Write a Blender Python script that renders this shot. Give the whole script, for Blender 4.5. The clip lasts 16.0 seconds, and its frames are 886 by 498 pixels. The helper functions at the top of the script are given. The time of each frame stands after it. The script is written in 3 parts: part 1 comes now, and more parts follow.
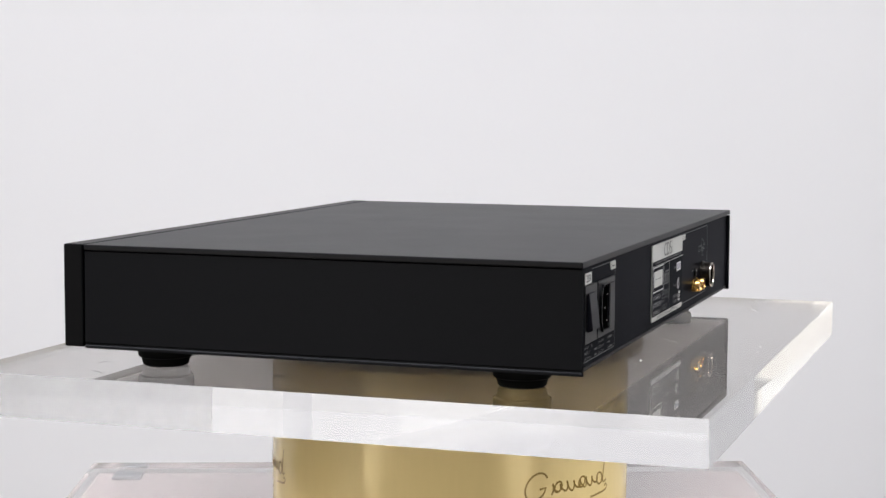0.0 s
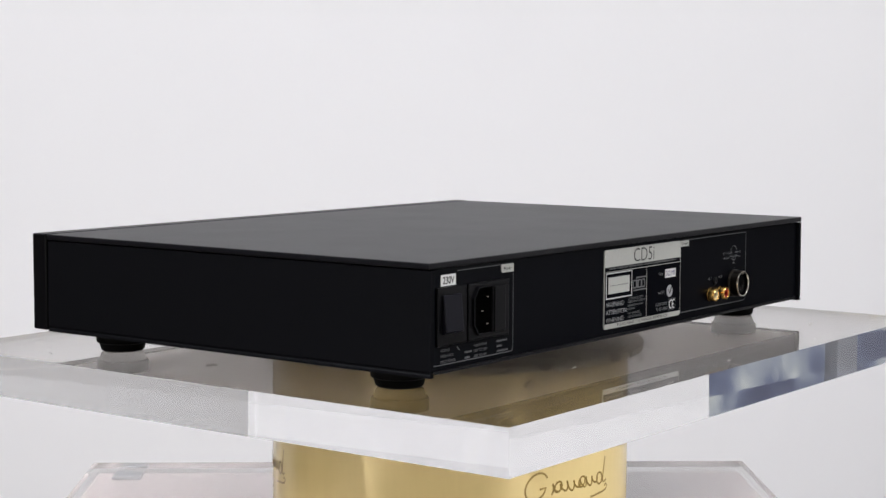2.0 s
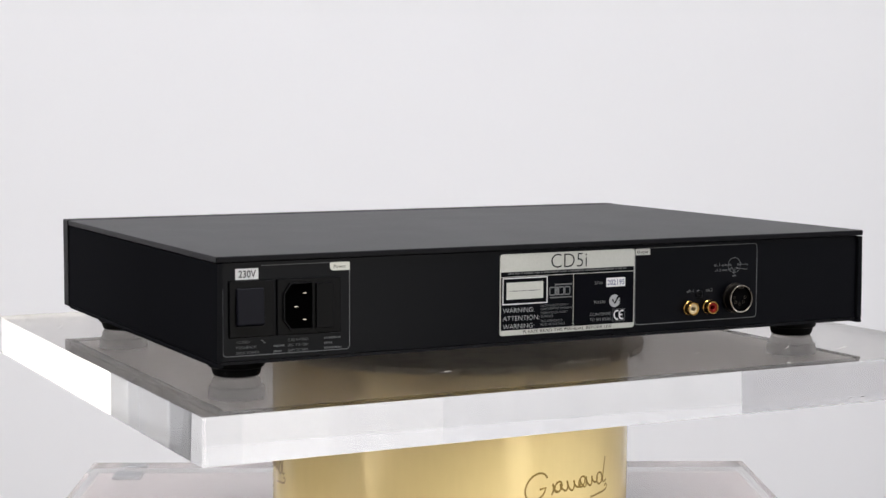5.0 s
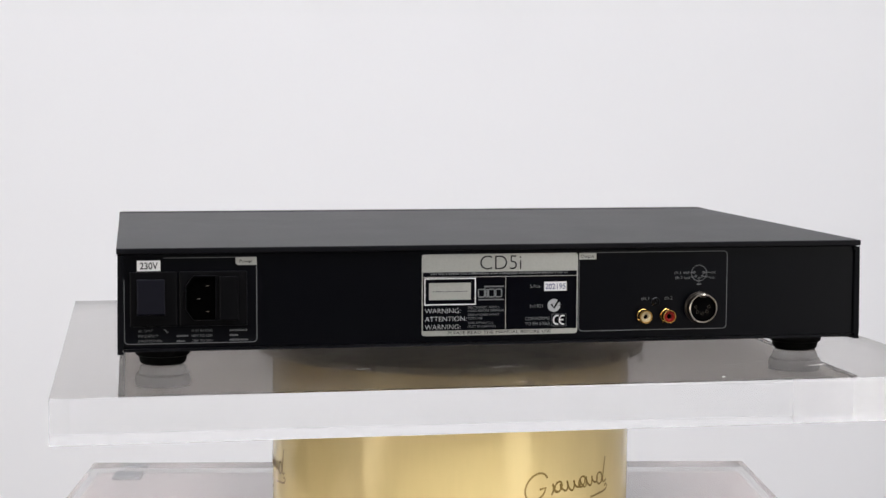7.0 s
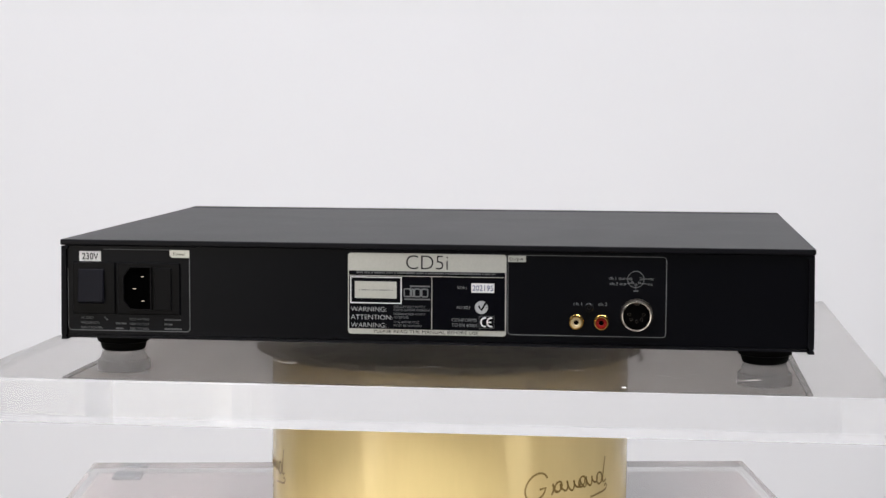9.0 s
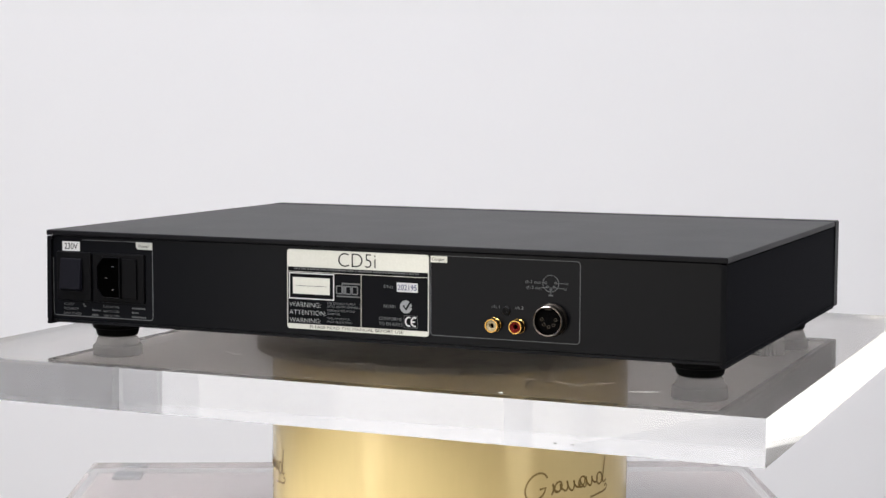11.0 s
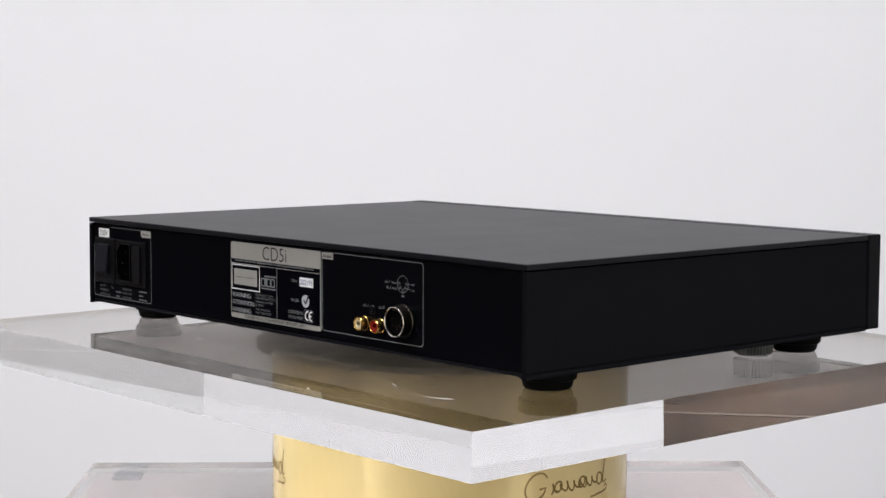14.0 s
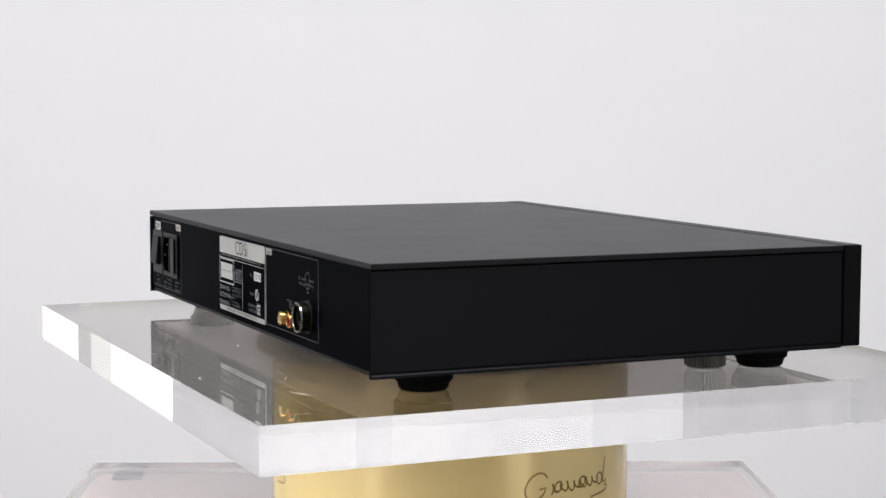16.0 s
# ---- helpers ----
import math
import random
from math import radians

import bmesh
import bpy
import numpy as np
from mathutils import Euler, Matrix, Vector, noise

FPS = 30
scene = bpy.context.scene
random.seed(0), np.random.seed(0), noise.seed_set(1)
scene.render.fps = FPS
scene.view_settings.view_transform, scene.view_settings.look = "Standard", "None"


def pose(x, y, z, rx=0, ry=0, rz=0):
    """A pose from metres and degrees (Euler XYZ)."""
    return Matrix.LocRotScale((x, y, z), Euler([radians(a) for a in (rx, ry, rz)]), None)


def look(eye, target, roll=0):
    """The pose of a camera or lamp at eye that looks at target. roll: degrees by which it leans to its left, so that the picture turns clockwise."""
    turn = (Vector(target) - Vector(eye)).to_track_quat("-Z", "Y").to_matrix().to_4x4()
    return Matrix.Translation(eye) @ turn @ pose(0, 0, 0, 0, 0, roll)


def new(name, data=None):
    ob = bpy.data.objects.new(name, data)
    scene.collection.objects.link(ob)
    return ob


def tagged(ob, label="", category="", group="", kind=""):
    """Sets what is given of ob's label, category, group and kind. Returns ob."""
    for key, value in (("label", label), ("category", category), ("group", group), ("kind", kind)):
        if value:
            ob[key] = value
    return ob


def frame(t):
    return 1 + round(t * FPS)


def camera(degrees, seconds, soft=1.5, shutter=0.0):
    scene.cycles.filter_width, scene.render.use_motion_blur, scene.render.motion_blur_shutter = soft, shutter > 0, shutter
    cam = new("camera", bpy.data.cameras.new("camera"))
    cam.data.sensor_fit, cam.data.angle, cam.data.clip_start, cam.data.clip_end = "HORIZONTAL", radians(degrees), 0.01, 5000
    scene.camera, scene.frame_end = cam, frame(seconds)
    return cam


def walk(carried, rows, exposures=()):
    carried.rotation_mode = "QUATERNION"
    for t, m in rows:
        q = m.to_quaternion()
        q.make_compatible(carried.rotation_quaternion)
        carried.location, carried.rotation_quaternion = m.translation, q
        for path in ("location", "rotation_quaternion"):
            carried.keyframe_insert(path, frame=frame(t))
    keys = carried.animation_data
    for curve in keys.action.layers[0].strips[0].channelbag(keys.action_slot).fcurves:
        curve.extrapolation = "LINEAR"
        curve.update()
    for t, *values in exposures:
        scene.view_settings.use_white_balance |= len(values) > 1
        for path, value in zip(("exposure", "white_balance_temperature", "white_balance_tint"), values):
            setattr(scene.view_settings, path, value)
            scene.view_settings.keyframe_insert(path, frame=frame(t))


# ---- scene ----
import itertools

# ---------------------------------------------------------------- camera
cam = camera(28.64, 16.0)
EYE = pose(0.0, -1.1227, 0.1546, 90 - 5.107, 0, 0.251) @ pose(0, 0, 0, 0, 0, 0.207)
walk(cam, [(0.0, EYE), (16.0, EYE)])

# ---------------------------------------------------------------- world and light
ROOM_X0, ROOM_X1, ROOM_Y0, ROOM_Y1 = -2.5, 1.9, -4.0, 1.55
FLOOR_Z, CEIL_Z = -0.95, 1.75

world = bpy.data.worlds.new("sky")
scene.world = world
world.use_nodes = True
wn = world.node_tree
sky = wn.nodes.new("ShaderNodeTexSky")
sky.sky_type, sky.sun_disc = "NISHITA", False
sky.sun_elevation, sky.sun_rotation = radians(40), radians(200)
wn.links.new(sky.outputs[0], wn.nodes["Background"].inputs[0])
wn.nodes["Background"].inputs[1].default_value = 0.05


def window_light(name, eye, target, w, h, power, colour):
    lamp = bpy.data.lights.new(name, "AREA")
    lamp.shape, lamp.size, lamp.size_y, lamp.energy, lamp.color = "RECTANGLE", w, h, power, colour
    ob = new(name, lamp)
    ob.matrix_world = look(eye, target)
    return ob


# daylight standing in the openings of the glazed doors, and two added ceiling lights
WIN_Z0, WIN_Z1 = -0.85, 1.35
WZ, WH = (WIN_Z0 + WIN_Z1) / 2, WIN_Z1 - WIN_Z0
COOL, WARM = (0.965, 0.975, 1.025), (1.0, 0.95, 0.86)
window_light("daylight_far_left", (ROOM_X0 - 0.05, -2.84, WZ), (0, -2.84, WZ), 2.14, WH, 35, WARM)
window_light("daylight_front_left", (-1.95, ROOM_Y0 - 0.05, WZ), (-1.95, 0, WZ), 0.94, WH, 12, WARM)
window_light("daylight_right", (ROOM_X1 + 0.05, -2.14, WZ), (0, -2.14, WZ), 1.22, WH, 16, WARM)
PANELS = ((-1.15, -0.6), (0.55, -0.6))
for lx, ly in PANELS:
    window_light("added_ceiling_light", (lx, ly, CEIL_Z - 0.045), (lx, ly, 0), 1.2, 0.6, 58, COOL)
# clear acrylic passes light through many inner reflections
scene.cycles.max_bounces, scene.cycles.transmission_bounces, scene.cycles.glossy_bounces = 16, 16, 10
scene.cycles.sample_clamp_indirect = 4.0
scene.view_settings.exposure = 0.0


# ---------------------------------------------------------------- materials
def material(name, colour, rough=0.5, metal=0.0, grain=0.0, grain_scale=200.0, stain=0.0, stain_scale=8.0,
             bump=0.0, bump_scale=600.0, trans=0.0, ior=1.5, spec=0.5, rough_var=0.0, random_tint=0.0, stretch=(1, 1, 1)):
    m = bpy.data.materials.new(name)
    m.use_nodes = True
    nt = m.node_tree
    b = nt.nodes["Principled BSDF"]
    b.inputs["Base Color"].default_value = (*colour, 1)
    b.inputs["Roughness"].default_value = rough
    b.inputs["Metallic"].default_value = metal
    b.inputs["Transmission Weight"].default_value = trans
    b.inputs["IOR"].default_value = ior
    b.inputs["Specular IOR Level"].default_value = spec
    tc = nt.nodes.new("ShaderNodeTexCoord")
    mp = nt.nodes.new("ShaderNodeMapping")
    mp.inputs["Scale"].default_value = stretch
    nt.links.new(tc.outputs["Object"], mp.inputs[0])

    def noise_tex(scale, detail=4.0):
        n = nt.nodes.new("ShaderNodeTexNoise")
        n.inputs["Scale"].default_value, n.inputs["Detail"].default_value = scale, detail
        nt.links.new(mp.outputs[0], n.inputs["Vector"])
        return n

    last = None
    for amount, scale in ((grain, grain_scale), (stain, stain_scale)):
        if amount:
            n = noise_tex(scale)
            r = nt.nodes.new("ShaderNodeMapRange")
            r.inputs["From Min"].default_value, r.inputs["From Max"].default_value = 0.3, 0.7
            r.inputs["To Min"].default_value, r.inputs["To Max"].default_value = 1 - amount, 1 + amount
            nt.links.new(n.outputs[0], r.inputs[0])
            mix = nt.nodes.new("ShaderNodeMix")
            mix.data_type, mix.blend_type = "RGBA", "MULTIPLY"
            mix.inputs[0].default_value = 1.0
            if last is None:
                mix.inputs[6].default_value = (*colour, 1)
            else:
                nt.links.new(last, mix.inputs[6])
            nt.links.new(r.outputs[0], mix.inputs[7])
            last = mix.outputs[2]
    if random_tint:
        oi = nt.nodes.new("ShaderNodeObjectInfo")
        r = nt.nodes.new("ShaderNodeMapRange")
        r.inputs["To Min"].default_value, r.inputs["To Max"].default_value = 1 - random_tint, 1 + random_tint
        nt.links.new(oi.outputs["Random"], r.inputs[0])
        mix = nt.nodes.new("ShaderNodeMix")
        mix.data_type, mix.blend_type = "RGBA", "MULTIPLY"
        mix.inputs[0].default_value = 1.0
        if last is None:
            mix.inputs[6].default_value = (*colour, 1)
        else:
            nt.links.new(last, mix.inputs[6])
        nt.links.new(r.outputs[0], mix.inputs[7])
        last = mix.outputs[2]
    if last is not None:
        nt.links.new(last, b.inputs["Base Color"])
    if rough_var:
        n = noise_tex(stain_scale * 3)
        r = nt.nodes.new("ShaderNodeMapRange")
        r.inputs["From Min"].default_value, r.inputs["From Max"].default_value = 0.3, 0.7
        r.inputs["To Min"].default_value, r.inputs["To Max"].default_value = max(rough - rough_var, 0), rough + rough_var
        nt.links.new(n.outputs[0], r.inputs[0])
        nt.links.new(r.outputs[0], b.inputs["Roughness"])
    if bump:
        n = noise_tex(bump_scale, 2.0)
        bp = nt.nodes.new("ShaderNodeBump")
        bp.inputs["Strength"].default_value, bp.inputs["Distance"].default_value = bump, 0.0005
        nt.links.new(n.outputs[0], bp.inputs["Height"])
        nt.links.new(bp.outputs[0], b.inputs["Normal"])
    return m


def glow_view(name, tones):
    """Blurred distance outside a window: patches of a few tones, longer upwards."""
    m = bpy.data.materials.new(name)
    m.use_nodes = True
    nt = m.node_tree
    nt.nodes.remove(nt.nodes["Principled BSDF"])
    tc, mp, n = nt.nodes.new("ShaderNodeTexCoord"), nt.nodes.new("ShaderNodeMapping"), nt.nodes.new("ShaderNodeTexNoise")
    mp.inputs["Scale"].default_value = (1.0, 2.2, 0.8)
    n.inputs["Scale"].default_value, n.inputs["Detail"].default_value = 3.2, 4.0
    ramp, em = nt.nodes.new("ShaderNodeValToRGB"), nt.nodes.new("ShaderNodeEmission")
    while len(ramp.color_ramp.elements) < len(tones):
        ramp.color_ramp.elements.new(0.5)
    for el, (at, c) in zip(ramp.color_ramp.elements, tones):
        el.position, el.color = at, (*c, 1)
    nt.links.new(tc.outputs["Object"], mp.inputs[0])
    nt.links.new(mp.outputs[0], n.inputs["Vector"])
    nt.links.new(n.outputs[0], ramp.inputs[0])
    nt.links.new(ramp.outputs[0], em.inputs[0])
    nt.links.new(em.outputs[0], nt.nodes["Material Output"].inputs[0])
    return m


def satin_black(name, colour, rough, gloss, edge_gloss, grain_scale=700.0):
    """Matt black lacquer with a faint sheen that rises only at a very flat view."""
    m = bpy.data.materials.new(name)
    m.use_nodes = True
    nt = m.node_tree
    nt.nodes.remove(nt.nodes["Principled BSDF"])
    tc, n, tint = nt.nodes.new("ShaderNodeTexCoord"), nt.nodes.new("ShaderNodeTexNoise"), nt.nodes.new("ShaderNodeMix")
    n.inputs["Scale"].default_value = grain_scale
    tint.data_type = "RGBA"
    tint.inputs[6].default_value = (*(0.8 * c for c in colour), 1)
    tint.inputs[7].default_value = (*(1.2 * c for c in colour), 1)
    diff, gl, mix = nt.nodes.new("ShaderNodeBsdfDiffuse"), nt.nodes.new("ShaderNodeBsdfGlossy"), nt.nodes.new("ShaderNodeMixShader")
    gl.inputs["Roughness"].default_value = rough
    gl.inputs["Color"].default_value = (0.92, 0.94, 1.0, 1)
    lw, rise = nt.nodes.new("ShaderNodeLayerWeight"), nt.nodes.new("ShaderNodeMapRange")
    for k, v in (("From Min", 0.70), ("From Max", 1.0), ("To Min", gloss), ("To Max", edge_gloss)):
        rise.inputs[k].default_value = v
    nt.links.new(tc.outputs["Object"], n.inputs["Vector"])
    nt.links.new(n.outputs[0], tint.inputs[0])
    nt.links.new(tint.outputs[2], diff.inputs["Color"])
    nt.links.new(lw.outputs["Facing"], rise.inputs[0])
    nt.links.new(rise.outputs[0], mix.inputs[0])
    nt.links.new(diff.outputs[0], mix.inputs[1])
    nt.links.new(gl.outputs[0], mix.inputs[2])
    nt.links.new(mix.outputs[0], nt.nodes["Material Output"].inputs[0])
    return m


M_YARD = glow_view("shaded_yard", ((0.36, (0.030, 0.040, 0.10)), (0.50, (0.10, 0.125, 0.21)), (0.58, (0.28, 0.31, 0.36)), (0.70, (0.62, 0.64, 0.60))))
M_PALE = glow_view("pale_yard", ((0.34, (0.06, 0.065, 0.085)), (0.47, (0.17, 0.18, 0.20)), (0.56, (0.36, 0.37, 0.37)), (0.68, (0.70, 0.71, 0.66))))
M_WALL = material("white_wall_paint", (0.80, 0.80, 0.815), 0.75, stain=0.010, stain_scale=1.3)
M_ROOM = material("grey_wall_paint", (0.32, 0.315, 0.31), 0.8, stain=0.05, stain_scale=1.5, grain=0.02, grain_scale=50)
M_EAST = material("pale_grey_paint", (0.54, 0.54, 0.54), 0.8, stain=0.05, stain_scale=1.5, grain=0.02, grain_scale=50)
M_CEIL = material("ceiling_paint", (0.72, 0.72, 0.72), 0.85, stain=0.03, stain_scale=1.2)
M_TILE = material("brown_board", (0.090, 0.058, 0.040), 0.7, spec=0.1, stain=0.45, stain_scale=4, grain=0.12, grain_scale=45, rough_var=0.1, random_tint=0.2)
M_FLOORT = material("beige_floor_tile", (0.13, 0.105, 0.085), 0.45, stain=0.15, stain_scale=6, grain=0.08, grain_scale=45, rough_var=0.1, random_tint=0.1)
M_GROUT = material("light_grout", (0.22, 0.18, 0.15), 0.9, grain=0.1, grain_scale=80)
M_JOINT = material("board_joint", (0.26, 0.20, 0.16), 0.9, grain=0.1, grain_scale=80)
M_FRAME = material("window_frame_white", (0.75, 0.75, 0.74), 0.45, stain=0.04, stain_scale=5)
M_SLATE = material("slate_frame_paint", (0.13, 0.14, 0.17), 0.45, stain=0.06, stain_scale=5)
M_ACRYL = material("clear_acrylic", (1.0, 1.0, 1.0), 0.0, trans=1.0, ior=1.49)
# grey tint on flat faces paints the loss of light through the plates
M_FACE_DIM = material("acrylic_face_dimmed", (0.53, 0.508, 0.485), 0.0, trans=1.0, ior=1.49)
M_BASE_DIM = material("acrylic_base_dimmed", (0.73, 0.725, 0.72), 0.0, trans=1.0, ior=1.49)
M_DISC = material("scuffed_clear_disc", (0.70, 0.62, 0.45), 0.3, trans=0.75, ior=1.45, stain=0.2, stain_scale=14, grain=0.1, grain_scale=160, rough_var=0.1)
M_GOLD = material("gold_sheet", (0.76, 0.60, 0.275), 0.14, metal=0.12, stain=0.03, stain_scale=9, grain=0.012, grain_scale=300, rough_var=0.03, stretch=(1, 1, 0.15))
M_LOGO = material("brown_print", (0.24, 0.155, 0.030), 0.5)
M_SCREW = material("olive_brass", (0.34, 0.265, 0.13), 0.5, metal=0.8, grain=0.1, grain_scale=600)
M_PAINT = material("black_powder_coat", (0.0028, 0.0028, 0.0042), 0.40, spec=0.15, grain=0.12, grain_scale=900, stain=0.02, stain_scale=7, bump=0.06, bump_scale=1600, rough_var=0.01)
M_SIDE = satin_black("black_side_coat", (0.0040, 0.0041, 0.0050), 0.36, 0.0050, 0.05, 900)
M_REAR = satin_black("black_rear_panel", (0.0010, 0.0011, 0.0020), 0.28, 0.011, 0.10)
M_UNDER = material("bare_steel_underside", (0.60, 0.57, 0.545), 0.5, metal=0.2, stain=0.08, stain_scale=12, grain=0.05, grain_scale=400)
M_FRONT = material("black_front_panel", (0.0022, 0.0022, 0.0028), 0.35, spec=0.06, grain=0.1, grain_scale=900, stain=0.05, stain_scale=6, bump=0.15, bump_scale=1600)
M_RUBBER = material("black_rubber", (0.002, 0.002, 0.002), 0.6, spec=0.06, grain=0.15, grain_scale=500, bump=0.2, bump_scale=900)
M_PLAST = material("black_plastic", (0.0024, 0.0024, 0.0030), 0.32, spec=0.10, grain=0.08, grain_scale=400, bump=0.1)
M_ROCKER = material("switch_plastic", (0.0055, 0.0055, 0.0085), 0.36, spec=0.10, grain=0.06, grain_scale=400)
M_FINE = material("fine_print", (0.10, 0.103, 0.107), 0.6)
M_WORD = material("light_print", (0.30, 0.305, 0.31), 0.6, grain=0.1, grain_scale=900)
M_SILK = material("grey_print", (0.12, 0.124, 0.128), 0.6, grain=0.1, grain_scale=900)
M_PLATE = material("silver_label", (0.56, 0.565, 0.53), 0.32, metal=0.75, grain=0.04, grain_scale=900, stain=0.04, stain_scale=20)
M_LBLACK = satin_black("label_black", (0.0009, 0.0010, 0.0022), 0.28, 0.006, 0.08, 600)
M_STICK = material("white_sticker", (0.64, 0.64, 0.635), 0.55, stain=0.03, stain_scale=60)
M_INK = material("black_ink", (0.006, 0.006, 0.008), 0.6, spec=0.1)
M_BLUEINK = material("blue_ink", (0.045, 0.05, 0.15), 0.6)
M_BRASS = material("gold_plating", (0.60, 0.37, 0.11), 0.22, metal=1.0, grain=0.03, grain_scale=500)
M_NICKEL = material("nickel", (0.50, 0.46, 0.41), 0.16, metal=1.0, grain=0.05, grain_scale=500)
# nickel again, its dark reflections put into the colour
M_BARREL = material("shaded_nickel", (0.038, 0.033, 0.028), 0.32, metal=1.0, grain=0.06, grain_scale=500)
M_INSUL = material("black_insulator", (0.0012, 0.0012, 0.0014), 0.5, spec=0.03)
M_WHITEP = material("cream_insulator", (0.46, 0.37, 0.21), 0.4)
M_RED = material("red_insulator", (0.17, 0.005, 0.003), 0.5, spec=0.15)
# flat black standing for the shade inside holes and gaps
M_RECESS_SHADE = material("recess_shade", (0.0008, 0.0008, 0.0008), 0.8, spec=0.0)
M_KNURL = material("grey_knob", (0.075, 0.08, 0.072), 0.45, metal=0.3, grain=0.08, grain_scale=500)
M_PED = material("taupe_laminate", (0.37, 0.30, 0.285), 0.5, stain=0.06, stain_scale=7, grain=0.04, grain_scale=160, stretch=(1, 5, 1))
M_PAD = material("grey_felt", (0.24, 0.24, 0.245), 0.9, grain=0.15, grain_scale=500)
M_SPECK = material("white_speck", (0.8, 0.8, 0.78), 0.5)
M_MARK = material("dark_mark", (0.10, 0.09, 0.08), 0.6)
M_SMUDGE = material("pale_smudge", (0.34, 0.31, 0.28), 0.7)
M_SCRATCH = material("pale_scuff", (0.46, 0.44, 0.41), 0.4)


# ---------------------------------------------------------------- mesh helpers
def bm_box(bm, x0, x1, y0, y1, z0, z1, bevel=0.0, segs=2):
    got = bmesh.ops.create_cube(bm, size=1.0, matrix=Matrix.Translation(((x0 + x1) / 2, (y0 + y1) / 2, (z0 + z1) / 2))
                                @ Matrix.Diagonal((x1 - x0, y1 - y0, z1 - z0, 1)))
    if bevel:
        edges = list({e for v in got["verts"] for e in v.link_edges})
        bmesh.ops.bevel(bm, geom=edges, offset=bevel, segments=segs, affect="EDGES", profile=0.5)
    return bm


def box(x0, x1, y0, y1, z0, z1, bevel=0.0, segs=2):
    return bm_box(bmesh.new(), x0, x1, y0, y1, z0, z1, bevel, segs)


def lathe(profile, n=48, m=Matrix.Identity(4), bm=None, closed=False):
    """Turn (radius, height) pairs about z, then place by m."""
    bm = bm or bmesh.new()
    rings = []
    for r, z in profile:
        if r < 1e-7:
            rings.append([bm.verts.new(m @ Vector((0, 0, z)))])
        else:
            rings.append([bm.verts.new(m @ Vector((r * math.cos(2 * math.pi * i / n), r * math.sin(2 * math.pi * i / n), z))) for i in range(n)])
    pairs = list(zip(rings, rings[1:])) + ([(rings[-1], rings[0])] if closed else [])
    for a, b in pairs:
        for i in range(n):
            j = (i + 1) % n
            quad = [a[i % len(a)], a[j % len(a)], b[j % len(b)], b[i % len(b)]]
            quad = list(dict.fromkeys(quad))
            if len(quad) > 2:
                bm.faces.new(quad)
    bmesh.ops.recalc_face_normals(bm, faces=bm.faces)
    return bm


def extrude_outline(points, y0, y1):
    """A prism along y from an outline in x, z."""
    bm = bmesh.new()
    a = [bm.verts.new((x, y0, z)) for x, z in points]
    b = [bm.verts.new((x, y1, z)) for x, z in points]
    bm.faces.new(a)
    bm.faces.new(b[::-1])
    for i in range(len(a)):
        j = (i + 1) % len(a)
        bm.faces.new((a[i], b[i], b[j], a[j]))
    bmesh.ops.recalc_face_normals(bm, faces=bm.faces)
    return bm


def rounded(x0, x1, z0, z1, r, n=6):
    pts = []
    for cx, cz, a0 in ((x1 - r, z1 - r, 0), (x0 + r, z1 - r, 90), (x0 + r, z0 + r, 180), (x1 - r, z0 + r, 270)):
        for i in range(n + 1):
            a = radians(a0 + 90 * i / n)
            pts.append((cx + r * math.cos(a), cz + r * math.sin(a)))
    return pts


def ribbon(points, width, y, thick=0.00012, closed=False, bm=None):
    """A printed line of even width in the x, z plane, its face towards -y."""
    bm = bm or bmesh.new()
    n = len(points)
    left, right = [], []
    for i, (x, z) in enumerate(points):
        if closed:
            a, b = points[i - 1], points[(i + 1) % n]
        else:
            a, b = points[max(i - 1, 0)], points[min(i + 1, n - 1)]
        dx, dz = b[0] - a[0], b[1] - a[1]
        k = width / 2 / (math.hypot(dx, dz) or 1)
        left.append(bm.verts.new((x - dz * k, y, z + dx * k)))
        right.append(bm.verts.new((x + dz * k, y, z - dx * k)))
    for i in range(n if closed else n - 1):
        j = (i + 1) % n
        bm.faces.new((left[i], right[i], right[j], left[j]))
    bmesh.ops.recalc_face_normals(bm, faces=bm.faces)
    for f in bm.faces:
        if f.normal.y > 0:
            f.normal_flip()
    return bm


def part(name, bm, mat, parent=None, label="", smooth=False):
    me = bpy.data.meshes.new(name)
    bm.to_mesh(me)
    bm.free()
    for mt in (mat if isinstance(mat, (list, tuple)) else (mat,)):
        me.materials.append(mt)
    if smooth:
        me.polygons.foreach_set("use_smooth", [True] * len(me.polygons))
        me.set_sharp_from_angle(angle=radians(35))
    ob = new(name, me)
    if parent is not None:
        ob.parent = parent
    return tagged(ob, label)


def lettering(body, x, z, w, h, y, mat, parent, name="lettering", label="", weight=0.0):
    """Flat printed words on a face towards -y: lower left corner at x, z, cap height h, fitted to the width w; weight thickens or thins the strokes."""
    cu = bpy.data.curves.new(name, "FONT")
    cu.body = body
    cu.resolution_u = 4
    cu.offset = weight
    tmp = bpy.data.objects.new(name, cu)
    me = bpy.data.meshes.new_from_object(tmp)
    bpy.data.objects.remove(tmp)
    cap = 0.69
    xs = [v.co.x for v in me.vertices]
    x0, sx = min(xs), w / (max(xs) - min(xs))
    for v in me.vertices:
        v.co = Vector((x + (v.co.x - x0) * sx, y, z + v.co.y * h / cap))
    me.materials.clear()
    me.materials.append(mat)
    ob = new(name, me)
    ob.parent = parent
    return tagged(ob, label)


